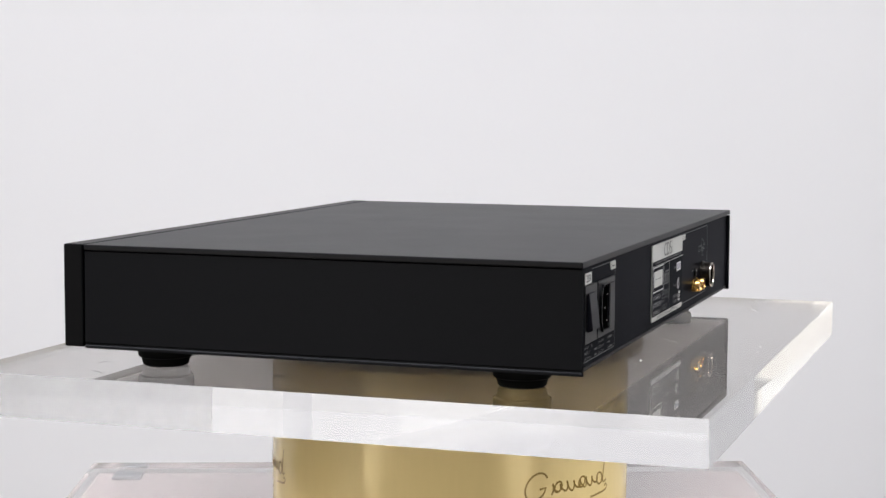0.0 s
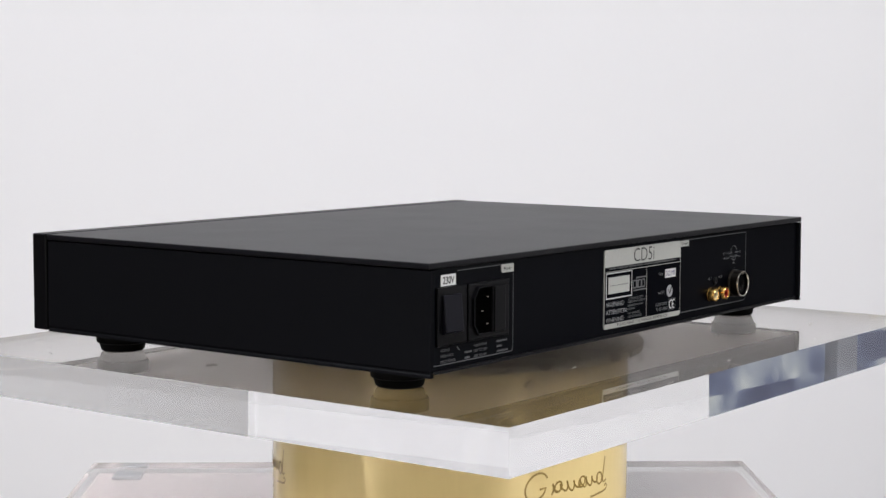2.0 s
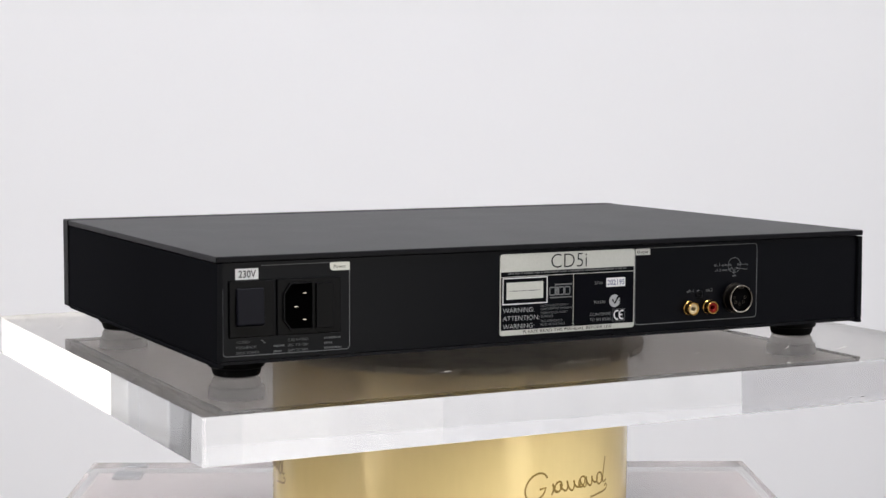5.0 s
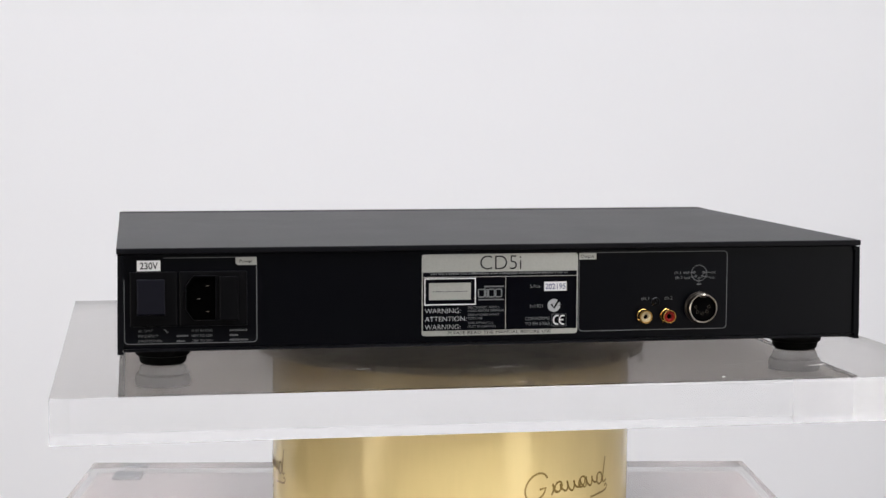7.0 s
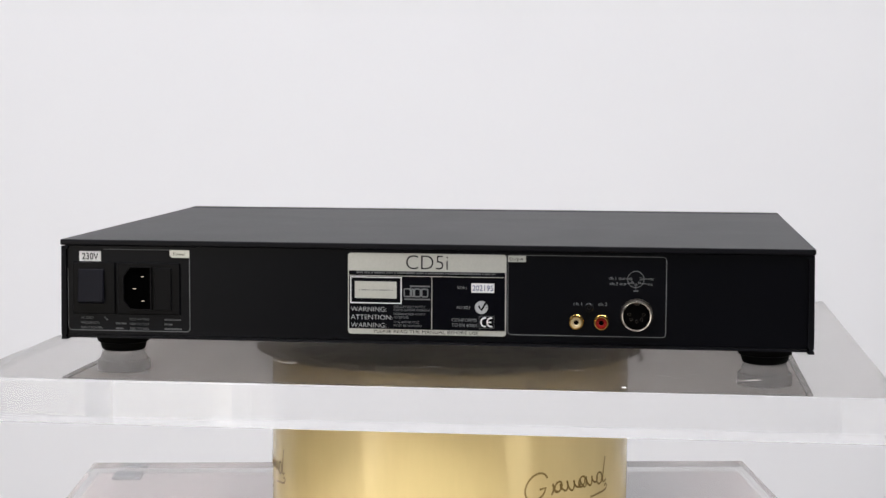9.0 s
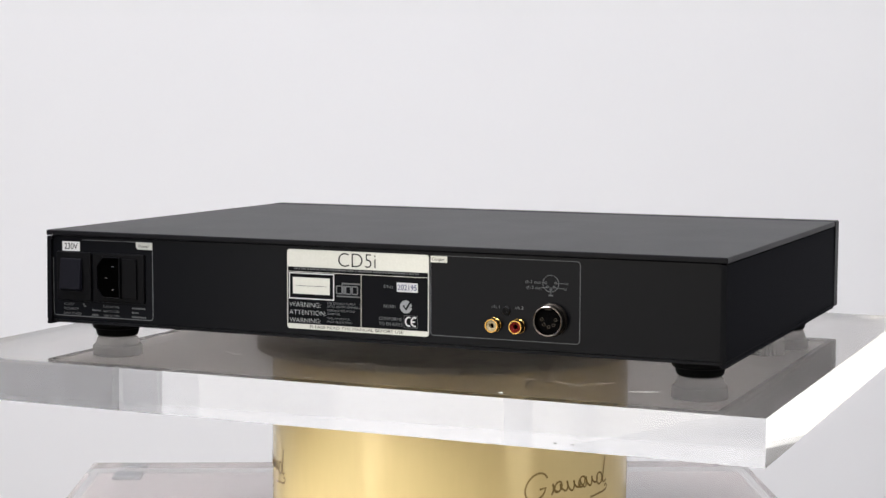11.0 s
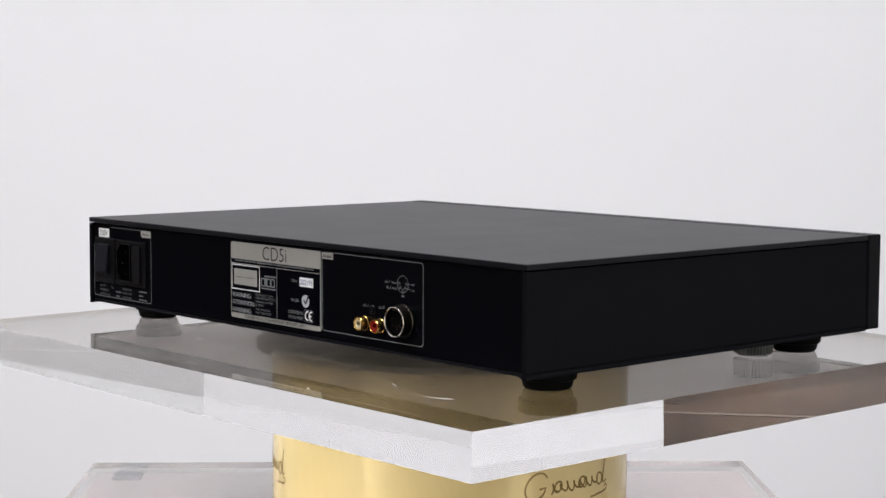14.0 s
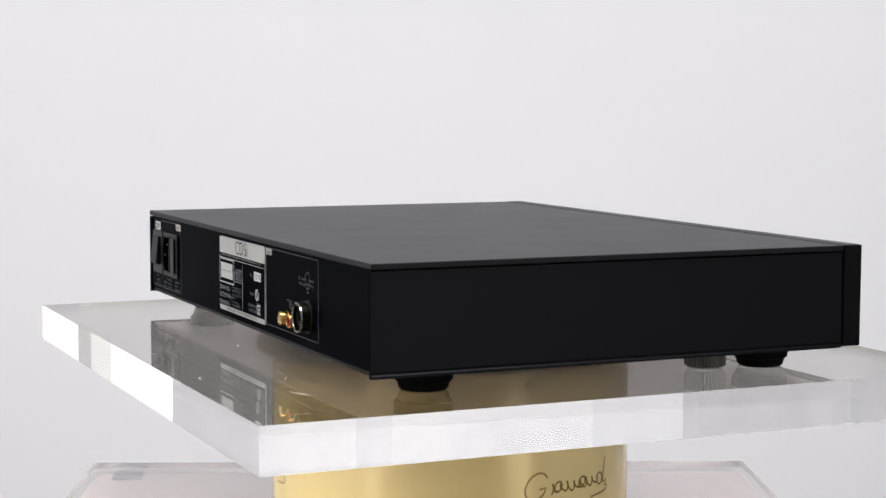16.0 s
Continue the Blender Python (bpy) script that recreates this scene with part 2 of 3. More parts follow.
def bars(rects, y, mat, parent, name="small_print", label=""):
    bm = bmesh.new()
    for x0, x1, z0, z1 in rects:
        bm.faces.new([bm.verts.new(p) for p in ((x0, y, z0), (x1, y, z0), (x1, y, z1), (x0, y, z1))])
    return part(name, bm, mat, parent, label)


def dashes(rows, y, mat, parent, seed):
    """Rows of unreadable small print, each a run of short bars."""
    r = random.Random(seed)
    out = []
    for x0, x1, z0, z1 in rows:
        x = x0
        while x < x1 - 0.0003:
            w = min(r.uniform(0.0004, 0.0009), x1 - x)
            out.append((x, x + w, z0, z1 - r.uniform(0, 0.0002)))
            x += w + (0.0009 if r.random() < 0.16 else 0.0003)
    return bars(out, y, mat, parent)


# ---------------------------------------------------------------- room
def wall_with_openings(name, along, fixed0, fixed1, a0, a1, openings, mat, label):
    """A wall along x or y from a0 to a1, built of piers, sills and heads round its openings."""
    bm = bmesh.new()

    def piece(p0, p1, z0, z1):
        if along == "x":
            bm_box(bm, p0, p1, fixed0, fixed1, z0, z1)
        else:
            bm_box(bm, fixed0, fixed1, p0, p1, z0, z1)

    at = a0
    for o0, o1 in openings:
        piece(at, o0, FLOOR_Z, CEIL_Z)
        piece(o0, o1, FLOOR_Z, WIN_Z0)
        piece(o0, o1, WIN_Z1, CEIL_Z)
        at = o1
    piece(at, a1, FLOOR_Z, CEIL_Z)
    return tagged(part(name, bm, mat), label, "wall", kind="structure")


T = 0.15
wall_with_openings("wall_north", "x", ROOM_Y1, ROOM_Y1 + T, ROOM_X0, ROOM_X1, [], M_WALL, "plain smooth white painted wall behind the stand")
wall_with_openings("wall_east", "y", ROOM_X1, ROOM_X1 + T, ROOM_Y0, ROOM_Y1 + T, [(-2.76, -1.52), (-1.46, -0.96)], M_EAST, "pale grey painted side wall with two tall windows")
west = wall_with_openings("wall_west", "y", ROOM_X0 - T, ROOM_X0, ROOM_Y0, ROOM_Y1 + T, [(-3.92, -1.76), (-1.70, -0.69)], M_WALL, "white side wall with two tall glazed doors")
wall_with_openings("wall_south", "x", ROOM_Y0 - T, ROOM_Y0, ROOM_X0 - T, ROOM_X1 + T, [(-2.43, -1.47)], M_ROOM, "grey painted wall with one tall window")
tagged(part("ceiling", box(ROOM_X0 - T, ROOM_X1 + T, ROOM_Y0 - T, ROOM_Y1 + T, CEIL_Z, CEIL_Z + 0.1), M_CEIL), "plain white painted ceiling", "ceiling", kind="structure")
floor = tagged(part("floor", box(ROOM_X0 - T, ROOM_X1 + T, ROOM_Y0 - T, ROOM_Y1 + T, FLOOR_Z - 0.1, FLOOR_Z), M_GROUT), "light grouted floor under beige tiles", "floor", kind="structure")


def window_frame(name, m, w, mat=M_FRAME, label="white framed tall window"):
    """A white frame with one mullion, in the x, z plane about its own centre, placed by m."""
    e = tagged(new(name), label, "window", kind="structure")
    e.matrix_world = m
    h = WIN_Z1 - WIN_Z0
    for x0, x1, z0, z1 in ((-w / 2, -w / 2 + 0.05, -h / 2, h / 2), (w / 2 - 0.05, w / 2, -h / 2, h / 2),
                           (-w / 2 + 0.05, w / 2 - 0.05, -h / 2, -h / 2 + 0.05), (-w / 2 + 0.05, w / 2 - 0.05, h / 2 - 0.05, h / 2),
                           (-0.025, 0.025, -h / 2 + 0.05, h / 2 - 0.05)):
        part("window_frame", box(x0, x1, -0.03, 0.03, z0, z1, 0.004), mat, e)
    return e


DARK = "slate grey framed tall window"
window_frame("window_1", pose(ROOM_X0, -1.195, WZ, 0, 0, 90), 1.01, M_SLATE, DARK)
window_frame("window_2", pose(ROOM_X0, -2.84, WZ, 0, 0, 90), 2.16)
window_frame("window_5", pose(-1.95, ROOM_Y0, WZ), 0.96)
window_frame("window_3", pose(ROOM_X1, -2.14, WZ, 0, 0, 90), 1.24)
window_frame("window_4", pose(ROOM_X1, -1.21, WZ, 0, 0, 90), 0.50, M_EAST, "grey framed narrow window")


def courtyard(name, x, y0, y1, mat):
    """A shaded view far outside a window."""
    return tagged(part(name, box(x - 0.01, x + 0.01, y0, y1, FLOOR_Z - 0.4, CEIL_Z + 0.4), mat), "shaded blue-grey yard beyond the window", "backdrop", kind="structure")


courtyard("backdrop_west", ROOM_X0 - 1.0, -3.4, 1.6, M_YARD)
courtyard("backdrop_east", ROOM_X1 + 1.0, -3.4, 1.6, M_PALE)


def added_ceiling_panel(x, y):
    """An added, unseen flat frame under the ceiling, open below, round its light."""
    e = tagged(new("added_ceiling_lamp"), "added flat white framed light panel under the ceiling, never in view", "ceiling lamp", "ceiling panels")
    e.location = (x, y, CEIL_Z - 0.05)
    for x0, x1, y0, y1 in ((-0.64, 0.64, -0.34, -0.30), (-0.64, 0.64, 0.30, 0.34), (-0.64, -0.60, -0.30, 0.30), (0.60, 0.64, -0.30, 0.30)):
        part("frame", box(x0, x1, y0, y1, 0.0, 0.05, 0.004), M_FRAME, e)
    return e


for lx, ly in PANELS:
    added_ceiling_panel(lx, ly)

# ---------------------------------------------------------------- pedestal, lower plate, drum
LOW_TOP, PLATE_T = -0.129, 0.0244
LOW = pose(-0.0155, -0.015, 0, 0, 0, 2.0)


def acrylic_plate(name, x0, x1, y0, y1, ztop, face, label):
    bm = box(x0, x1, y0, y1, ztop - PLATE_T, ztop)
    # only top and bottom take the dimming tint; the edges stay clear
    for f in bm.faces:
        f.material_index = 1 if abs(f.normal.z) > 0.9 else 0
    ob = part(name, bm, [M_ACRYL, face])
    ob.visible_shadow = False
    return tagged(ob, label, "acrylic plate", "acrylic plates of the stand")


lower = acrylic_plate("lower_plate", -0.2505, 0.2505, -0.215, 0.215, LOW_TOP, M_BASE_DIM, "thick clear acrylic base plate on small grey pads")
lower.matrix_world = LOW

PAD_H = 0.0025
PED_TOP = LOW_TOP - PLATE_T - PAD_H


def soft_pad(x, y):
    ob = part("support_pad", box(-0.011, 0.011, -0.011, 0.011, 0, PAD_H, 0.001), M_PAD)
    ob.matrix_world = LOW @ Matrix.Translation((x, y, PED_TOP))
    return tagged(ob, "small square dark grey felt pad under the base plate", "pad", "pads under the base plate")


for px, py in ((-0.218, -0.185), (-0.222, 0.197), (0.06, 0.0)):
    soft_pad(px, py)


def pedestal():
    e = tagged(new("pedestal"), "taupe laminate display pedestal under the acrylic stand", "pedestal")
    e.matrix_world = LOW @ Matrix.Translation((0, 0, FLOOR_Z))
    top = PED_TOP - FLOOR_Z
    part("pedestal_top", box(-0.2475, 0.2475, -0.212, 0.212, top - 0.025, top, 0.002), M_PED, e)
    part("pedestal_body", box(-0.235, 0.235, -0.2, 0.2, 0.06, top - 0.026, 0.002), M_PED, e)
    part("plinth", box(-0.22, 0.22, -0.185, 0.185, 0.0, 0.059, 0.002), M_PED, e)
    return e


pedestal()

DRUM_R, DISC_T = 0.1157, 0.0045
DRUM_TOP = -PLATE_T - DISC_T


def gold_drum():
    """The still motor drum: sheet wall with rolled rims, three printed flourishes, and small screws near its upper rim."""
    e = tagged(new("motor_drum"), "shiny gold sheet drum with brown script print, holding the plate", "drum")
    e.location = (0, 0, LOW_TOP)
    h = DRUM_TOP - LOW_TOP
    part("drum_wall", lathe([(DRUM_R - 0.002, 0), (DRUM_R, 0.0015), (DRUM_R, h - 0.0015), (DRUM_R - 0.001, h - 0.0003), (DRUM_R - 0.003, h - 0.0003)], 128), M_GOLD, e, smooth=True)
    part("drum_top", lathe([(DRUM_R - 0.003, h - 0.0006), (0.03, h - 0.0006), (0.0, h - 0.0006)], 96), M_GOLD, e, smooth=True)
    part("drum_base", lathe([(DRUM_R - 0.002, 0.0002), (0.0, 0.0002)], 64), M_GOLD, e)
    # printed flourish: a large open loop, five small humps, a tall end stroke and a swept underline
    strokes = []
    strokes.append([(13.5 + 7.5 * math.cos(radians(a)) + 2.2 * math.sin(radians(a)), 6 + 8.2 * math.sin(radians(a))) for a in range(35, 331, 12)] + [(20, 5), (15.5, 4.2)])
    wave = []
    for k in range(0, 241):
        u = k / 240
        wave.append((23 + 41 * u + 1.3 * math.sin(2 * math.pi * 7.5 * u + 0.6), 3.6 + 3.2 * math.sin(2 * math.pi * 7.5 * u - 1.5) * (0.80 + 0.20 * math.cos(17 * u)) + 1.0 * u))
    strokes.append(wave)
    for cx, cz in ((29.0, 4.4), (48.5, 5.0)):
        strokes.append([(cx + 2.7 * math.cos(radians(a)) + 0.8 * math.sin(radians(a)), cz + 3.2 * math.sin(radians(a))) for a in range(30, 391, 20)])
    strokes.append([(66 + 3.0 * math.cos(radians(a)), 4.4 + 3.6 * math.sin(radians(a))) for a in range(40, 401, 20)])
    strokes.append([(72.5, 17), (71.3, 11), (70, 5), (70, 1.6), (71.8, 1.2), (74, 2.5)])
    strokes.append([(72, -1.2), (74, -0.4), (75.2, -1.8), (74, -3.6), (70, -4.6), (60, -5.6), (45, -6.8), (28, -8.4), (18, -9.6)])
    for turn in (0, 120, 240):
        bm = bmesh.new()
        for pts in strokes:
            ribbon([(x * 0.001, z * 0.001) for x, z in pts], 0.00125, 0.0, bm=bm)
        for v in bm.verts:
            a = radians(20.0 + turn) + v.co.x / DRUM_R
            v.co = Vector(((DRUM_R + 0.00015) * math.sin(a), -(DRUM_R + 0.00015) * math.cos(a), v.co.z + 0.0440))
        part("printed_flourish", bm, M_LOGO, e, "brown script-like flourish with a swept underline")
    for a in (24.1, 144.1, 264.1):
        m = pose(0, 0, 0.091, 0, 0, a) @ pose(0, -DRUM_R + 0.0004, 0, 90, 0, 0)
        part("screw", lathe([(0.0030, 0), (0.0030, 0.0010), (0.0024, 0.0016), (0.0010, 0.0016), (0.0008, 0.0010), (0.0, 0.0010)], 24, m), M_SCREW, e, "small dull brass screw", smooth=True)
    return e


gold_drum()

DISC_Z = DRUM_TOP + DISC_T - 0.0003
ring_profile = [(0, DRUM_TOP + 0.0001), (0.1255, DRUM_TOP + 0.0001), (0.126, DRUM_TOP + 0.0005), (0.126, DISC_Z - 0.0004), (0.1255, DISC_Z)]
for groove in (0.117, 0.108, 0.092, 0.074, 0.050):
    ring_profile += [(groove + 0.0009, DISC_Z), (groove + 0.0004, DISC_Z - 0.0006), (groove - 0.0004, DISC_Z - 0.0006), (groove - 0.0009, DISC_Z)]
ring_profile.append((0, DISC_Z))
disc = part("bearing_disc", lathe(ring_profile, 96), M_DISC, smooth=True)
tagged(disc, "scuffed clear disc between drum and upper plate", "disc")

# ---------------------------------------------------------------- turning plate and player
PX0, PX1, PY0, PY1 = -0.2458, 0.2582, -0.2155, 0.2070
upper = acrylic_plate("upper_plate", PX0, PX1, PY0, PY1, 0.0, M_FACE_DIM, "thick clear acrylic plate turning on the drum")
part("speck", box(0.1148, 0.1172, -0.2028, -0.2022, 0.0001, 0.0005, 0.0001, 1), M_SPECK, upper, "tiny white chip")

for x0, x1 in ((0.1500, 0.1522), (0.1590, 0.1612)):
    part("edge_nick", box(x0, x1, PY0 - 0.0002, PY0 + 0.0001, -0.0213, -0.0208), M_MARK, upper)


def arc_mark(name, x, y, z, length, turn, width, mat, bend=0.4):
    """A short curved scratch lying flat."""
    bm = bmesh.new()
    n = 8
    ups, downs = [], []
    for k in range(n + 1):
        u = k / n - 0.5
        w = width * (0.35 + 0.65 * math.cos(math.pi * u)) / 2
        ups.append(bm.verts.new((u * length, bend * length * u * u + w, 0)))
        downs.append(bm.verts.new((u * length, bend * length * u * u - w, 0)))
    for k in range(n):
        bm.faces.new((downs[k], downs[k + 1], ups[k + 1], ups[k]))
    bmesh.ops.transform(bm, matrix=pose(x, y, z, 0, 0, turn), verts=bm.verts)
    return part(name, bm, mat, upper)


arc_mark("scratch", -0.190, 0.146, 0.00012, 0.009, 150, 0.0007, M_MARK)
arc_mark("scratch", -0.222, 0.131, 0.00012, 0.012, 60, 0.0005, M_MARK)
arc_mark("scratch", -0.205, 0.152, 0.00012, 0.005, 20, 0.0005, M_MARK)
arc_mark("smudge", -0.180, 0.040, -PLATE_T - 0.0001, 0.012, 30, 0.008, M_SMUDGE, 0.1)
rng = random.Random(11)
UNDER = -PLATE_T - 0.0001
TOP = 0.00012
for sx, sy, ln, turn, w in ((-0.0765, -0.1440, 0.0080, 12, 0.0016), (-0.0850, -0.1390, 0.0060, -30, 0.0006), (-0.0900, -0.1440, 0.0050, 25, 0.0005),
                            (0.0065, -0.1462, 0.0085, -18, 0.0008), (0.0140, -0.1400, 0.0060, 35, 0.0006), (0.0000, -0.1500, 0.0050, 5, 0.0005),
                            (0.0020, -0.2012, 0.0070, 14, 0.0007), (-0.0200, -0.2030, 0.0050, -4, 0.0005), (0.0900, -0.1480, 0.0090, 20, 0.0006),
                            (0.1850, -0.1680, 0.0110, 24, 0.0020), (0.1780, -0.1710, 0.0070, 10, 0.0008), (0.1550, -0.1520, 0.0140, 38, 0.0005),
                            (0.1350, -0.1600, 0.0120, -25, 0.0005), (0.1450, -0.1660, 0.0090, 50, 0.0004), (0.1150, -0.1560, 0.0100, 8, 0.0005)):
    arc_mark("scuff", sx, sy, TOP, ln, turn, w, M_SCRATCH, 0.2)
for k in range(12):
    r, a = rng.uniform(0.03, 0.118), rng.uniform(0, 2 * math.pi)
    arc_mark("scuff", r * math.cos(a), r * math.sin(a), UNDER, rng.uniform(0.010, 0.04), math.degrees(a) + 90, rng.uniform(0.0004, 0.0012), M_SCRATCH, 0.5)

# outer box of the player: rear face at Y_R, front face at Y_F
X_L, X_R, Y_R, Y_F = -0.2121, 0.2199, -0.1436, 0.1580
Z_B, Z_T = 0.0117, 0.0697
YP = -0.1418


def compact_disc_player():
    e = tagged(new("disc_player"), "black powder-coated hi-fi disc player with sockets at the rear", "disc player")
    # cover, sides, bottom
    part("cover", box(X_L, X_R, Y_R, 0.1452, 0.0664, Z_T, 0.0006), M_PAINT, e)
    for s, x in ((1, X_L), (-1, X_R)):
        prof = [(0, 0.0658), (0, 0.0145), (0.0005, 0.0139), (0.0005, 0.0131), (0, 0.0125), (0, Z_B - 0.0006), (0.0034, Z_B - 0.0006),
                (0.0034, Z_B + 0.0010), (0.0024, Z_B + 0.0016), (0.0034, Z_B + 0.0030), (0.0034, 0.0640), (0.0045, 0.0644), (0.0045, 0.0658)]
        prof[0] = (0.0007, 0.0658)
        part("side_panel", extrude_outline([(x + s * u, z) for u, z in prof], Y_R, 0.1448), M_SIDE, e)
    bm = box(X_L + 0.0036, X_R - 0.0036, YP, 0.1446, Z_B + 0.0004, Z_B + 0.0020)
    for f in bm.faces:
        f.material_index = 1 if f.normal.z < -0.9 else 0
    part("bottom_plate", bm, [M_PAINT, M_UNDER], e, "bare grey metal underside")
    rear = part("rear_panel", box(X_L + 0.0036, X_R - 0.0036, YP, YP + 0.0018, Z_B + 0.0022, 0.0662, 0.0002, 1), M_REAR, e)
    part("front_panel", box(X_L - 0.0002, X_R + 0.0002, 0.1460, Y_F, Z_B, Z_T + 0.0002, 0.0008), M_FRONT, e)
    part("front_backing", box(X_L + 0.003, X_R - 0.003, 0.1440, 0.1462, Z_B + 0.003, Z_T - 0.004), M_RECESS_SHADE, e)
    # feet
    for fx, fy in ((-0.1868, -0.1045), (0.1955, -0.1045), (-0.1868, 0.1075), (0.1955, 0.1065)):
        part("foot", lathe([(0, 0.0002), (0.0118, 0.0002), (0.0130, 0.0012), (0.0140, 0.0050), (0.0154, 0.0056), (0.0157, 0.0066), (0.0157, Z_B + 0.0004)], 40, pose(fx, fy, 0)), M_RUBBER, e, "round black rubber foot", smooth=True)
    # knurled knob under the floor of the player
    prof = []
    n = 36
    bm = bmesh.new()
    for k in range(2 * n):
        a = 2 * math.pi * k / (2 * n)
        prof.append((0.0118 if k % 2 else 0.0109, a))
    low = [bm.verts.new((r * math.cos(a), r * math.sin(a), 0.0022)) for r, a in prof]
    top = [bm.verts.new((r * math.cos(a), r * math.sin(a), Z_B + 0.001)) for r, a in prof]
    foot = [bm.verts.new((0.0098 * math.cos(a), 0.0098 * math.sin(a), 0.0008)) for r, a in prof]
    bm.faces.new(foot[::-1])
    bm.faces.new(top)
    for a, b in ((low, top), (foot, low)):
        for i in range(2 * n):
            j = (i + 1) % (2 * n)
            bm.faces.new((a[i], a[j], b[j], b[i]))
    bmesh.ops.translate(bm, verts=bm.verts, vec=(0.1915, 0.072, 0))
    part("transit_knob", bm, M_KNURL, e, "grey knurled knob")
    power_section(e)
    rating_plate(e)
    output_section(e)
    return e


def silk_box(x0, x1, z0, z1, r, parent, gap=None):
    """A thin printed outline with round corners; gap: it starts on the top line at x and ends on the left line at z."""
    pts, y = rounded(x0, x1, z0, z1, r), YP - 0.0001
    if gap:
        top_right, lower_left, lower_right = pts[:7], pts[14:21], pts[21:]
        pts = [(gap[0], z1)] + top_right[::-1] + lower_right[::-1] + lower_left[::-1] + [(x0, gap[1])]
    return part("printed_outline", ribbon(pts, 0.0004, y, closed=not gap), M_SILK, parent, "thin grey printed outline")


def power_section(e):
    silk_box(-0.2081, -0.1355, 0.0166, 0.0641, 0.0022, e, gap=(-0.1865, 0.0525))
    tab = part("power_tab", extrude_outline([(-0.1471, 0.0641), (-0.1355, 0.0641), (-0.1355, 0.0597), (-0.1458, 0.0597), (-0.1471, 0.0609)], YP - 0.0004, YP), M_PLATE, e, "small grey label tab")
    lettering("Power", -0.1449, 0.0610, 0.0072, 0.0018, YP - 0.0005, M_INK, tab)
    st = part("voltage_sticker", box(-0.2010, -0.1882, YP - 0.0004, YP, 0.0570, 0.0628), M_STICK, e, "white sticker")
    lettering("230V", -0.1994, 0.0581, 0.0098, 0.0037, YP - 0.0005, M_INK, st, weight=0.012)
    # one moulded module: switch bay and inlet bay
    yo = YP - 0.0014
    mod = part("inlet_module", box(-0.2050, -0.1795, yo, YP, 0.0262, 0.0566, 0.0006), M_PLAST, e)
    part("bay_rim", box(-0.1781, -0.1409, yo, YP, 0.0262, 0.0566, 0.0006), M_PLAST, mod)
    # rocker, its lower end pressed outwards
    rk = extrude_outline([(-0.2012, 0.0322), (-0.1860, 0.0322), (-0.1860, 0.0525), (-0.2012, 0.0525)], yo - 0.0012, yo)
    for v in rk.verts:
        if v.co.y < yo - 0.001:
            t = (0.0525 - v.co.z) / 0.0203
            v.co.y -= 0.0020 * t
            v.co.z += 0.0012 * t
    bmesh.ops.bevel(rk, geom=list(rk.edges), offset=0.0005, segments=2, affect="EDGES", profile=0.5)
    part("rocker", rk, M_ROCKER, mod, "black rocker switch")
    # inlet cavity: rim wall round a flat sheet of painted shade, three blades
    out = [(-0.1745, 0.0485), (-0.1705, 0.0540), (-0.1580, 0.0540), (-0.1580, 0.0293), (-0.1705, 0.0293), (-0.1745, 0.0345)]
    part("inlet_pit", extrude_outline(out, yo - 0.0002, yo + 0.0001), M_RECESS_SHADE, mod)
    bm = ribbon([(x, z) for x, z in out], 0.0008, yo - 0.0014, closed=True)
    got = bmesh.ops.extrude_face_region(bm, geom=list(bm.faces))
    bmesh.ops.translate(bm, verts=[v for v in got["geom"] if isinstance(v, bmesh.types.BMVert)], vec=(0, 0.0014, 0))
    bmesh.ops.recalc_face_normals(bm, faces=bm.faces)
    part("inlet_rim", bm, M_PLAST, mod)
    for px, pz in ((-0.1627, 0.0486), (-0.1676, 0.0415), (-0.1628, 0.0344)):
        part("blade", box(px - 0.0009, px + 0.0009, yo - 0.0011, yo, pz - 0.0002, pz + 0.0002), M_NICKEL, mod, "nickel contact blade")
    part("fuse_drawer", box(-0.1560, -0.1458, yo - 0.0012, yo, 0.0291, 0.0536, 0.0004), M_PLAST, mod)
    # small print
    y = YP - 0.00012
    lettering("AC ONLY", -0.2006, 0.0232, 0.0078, 0.0014, y, M_FINE, e)
    lettering("FREQUENCY:", -0.2007, 0.0203, 0.0112, 0.0014, y, M_FINE, e)
    lettering("INPUT POWER:", -0.2007, 0.0174, 0.0130, 0.0014, y, M_FINE, e)
    part("wave_mark", ribbon([(-0.1868 + 0.0026 * k / 12, 0.0240 - 0.0008 * k / 12 + 0.0006 * math.sin(2 * math.pi * k / 12)) for k in range(13)], 0.0004, y), M_SILK, e)
    dashes([(-0.1797, -0.1735, 0.0203, 0.0214), (-0.1797, -0.1752, 0.0174, 0.0185)], y, M_FINE, e, 4)
    lettering("FUSE RATING:", -0.1714, 0.0228, 0.0118, 0.0014, y, M_FINE, e)
    lettering("100V TO 120V", -0.1714, 0.0200, 0.0116, 0.0014, y, M_FINE, e)
    lettering("200V TO 240V", -0.1714, 0.0172, 0.0116, 0.0014, y, M_FINE, e)
    dashes([(-0.1506, -0.1408, 0.0229, 0.0240), (-0.1506, -0.1450, 0.0202, 0.0213), (-0.1506, -0.1404, 0.0175, 0.0186)], y, M_FINE, e, 6)


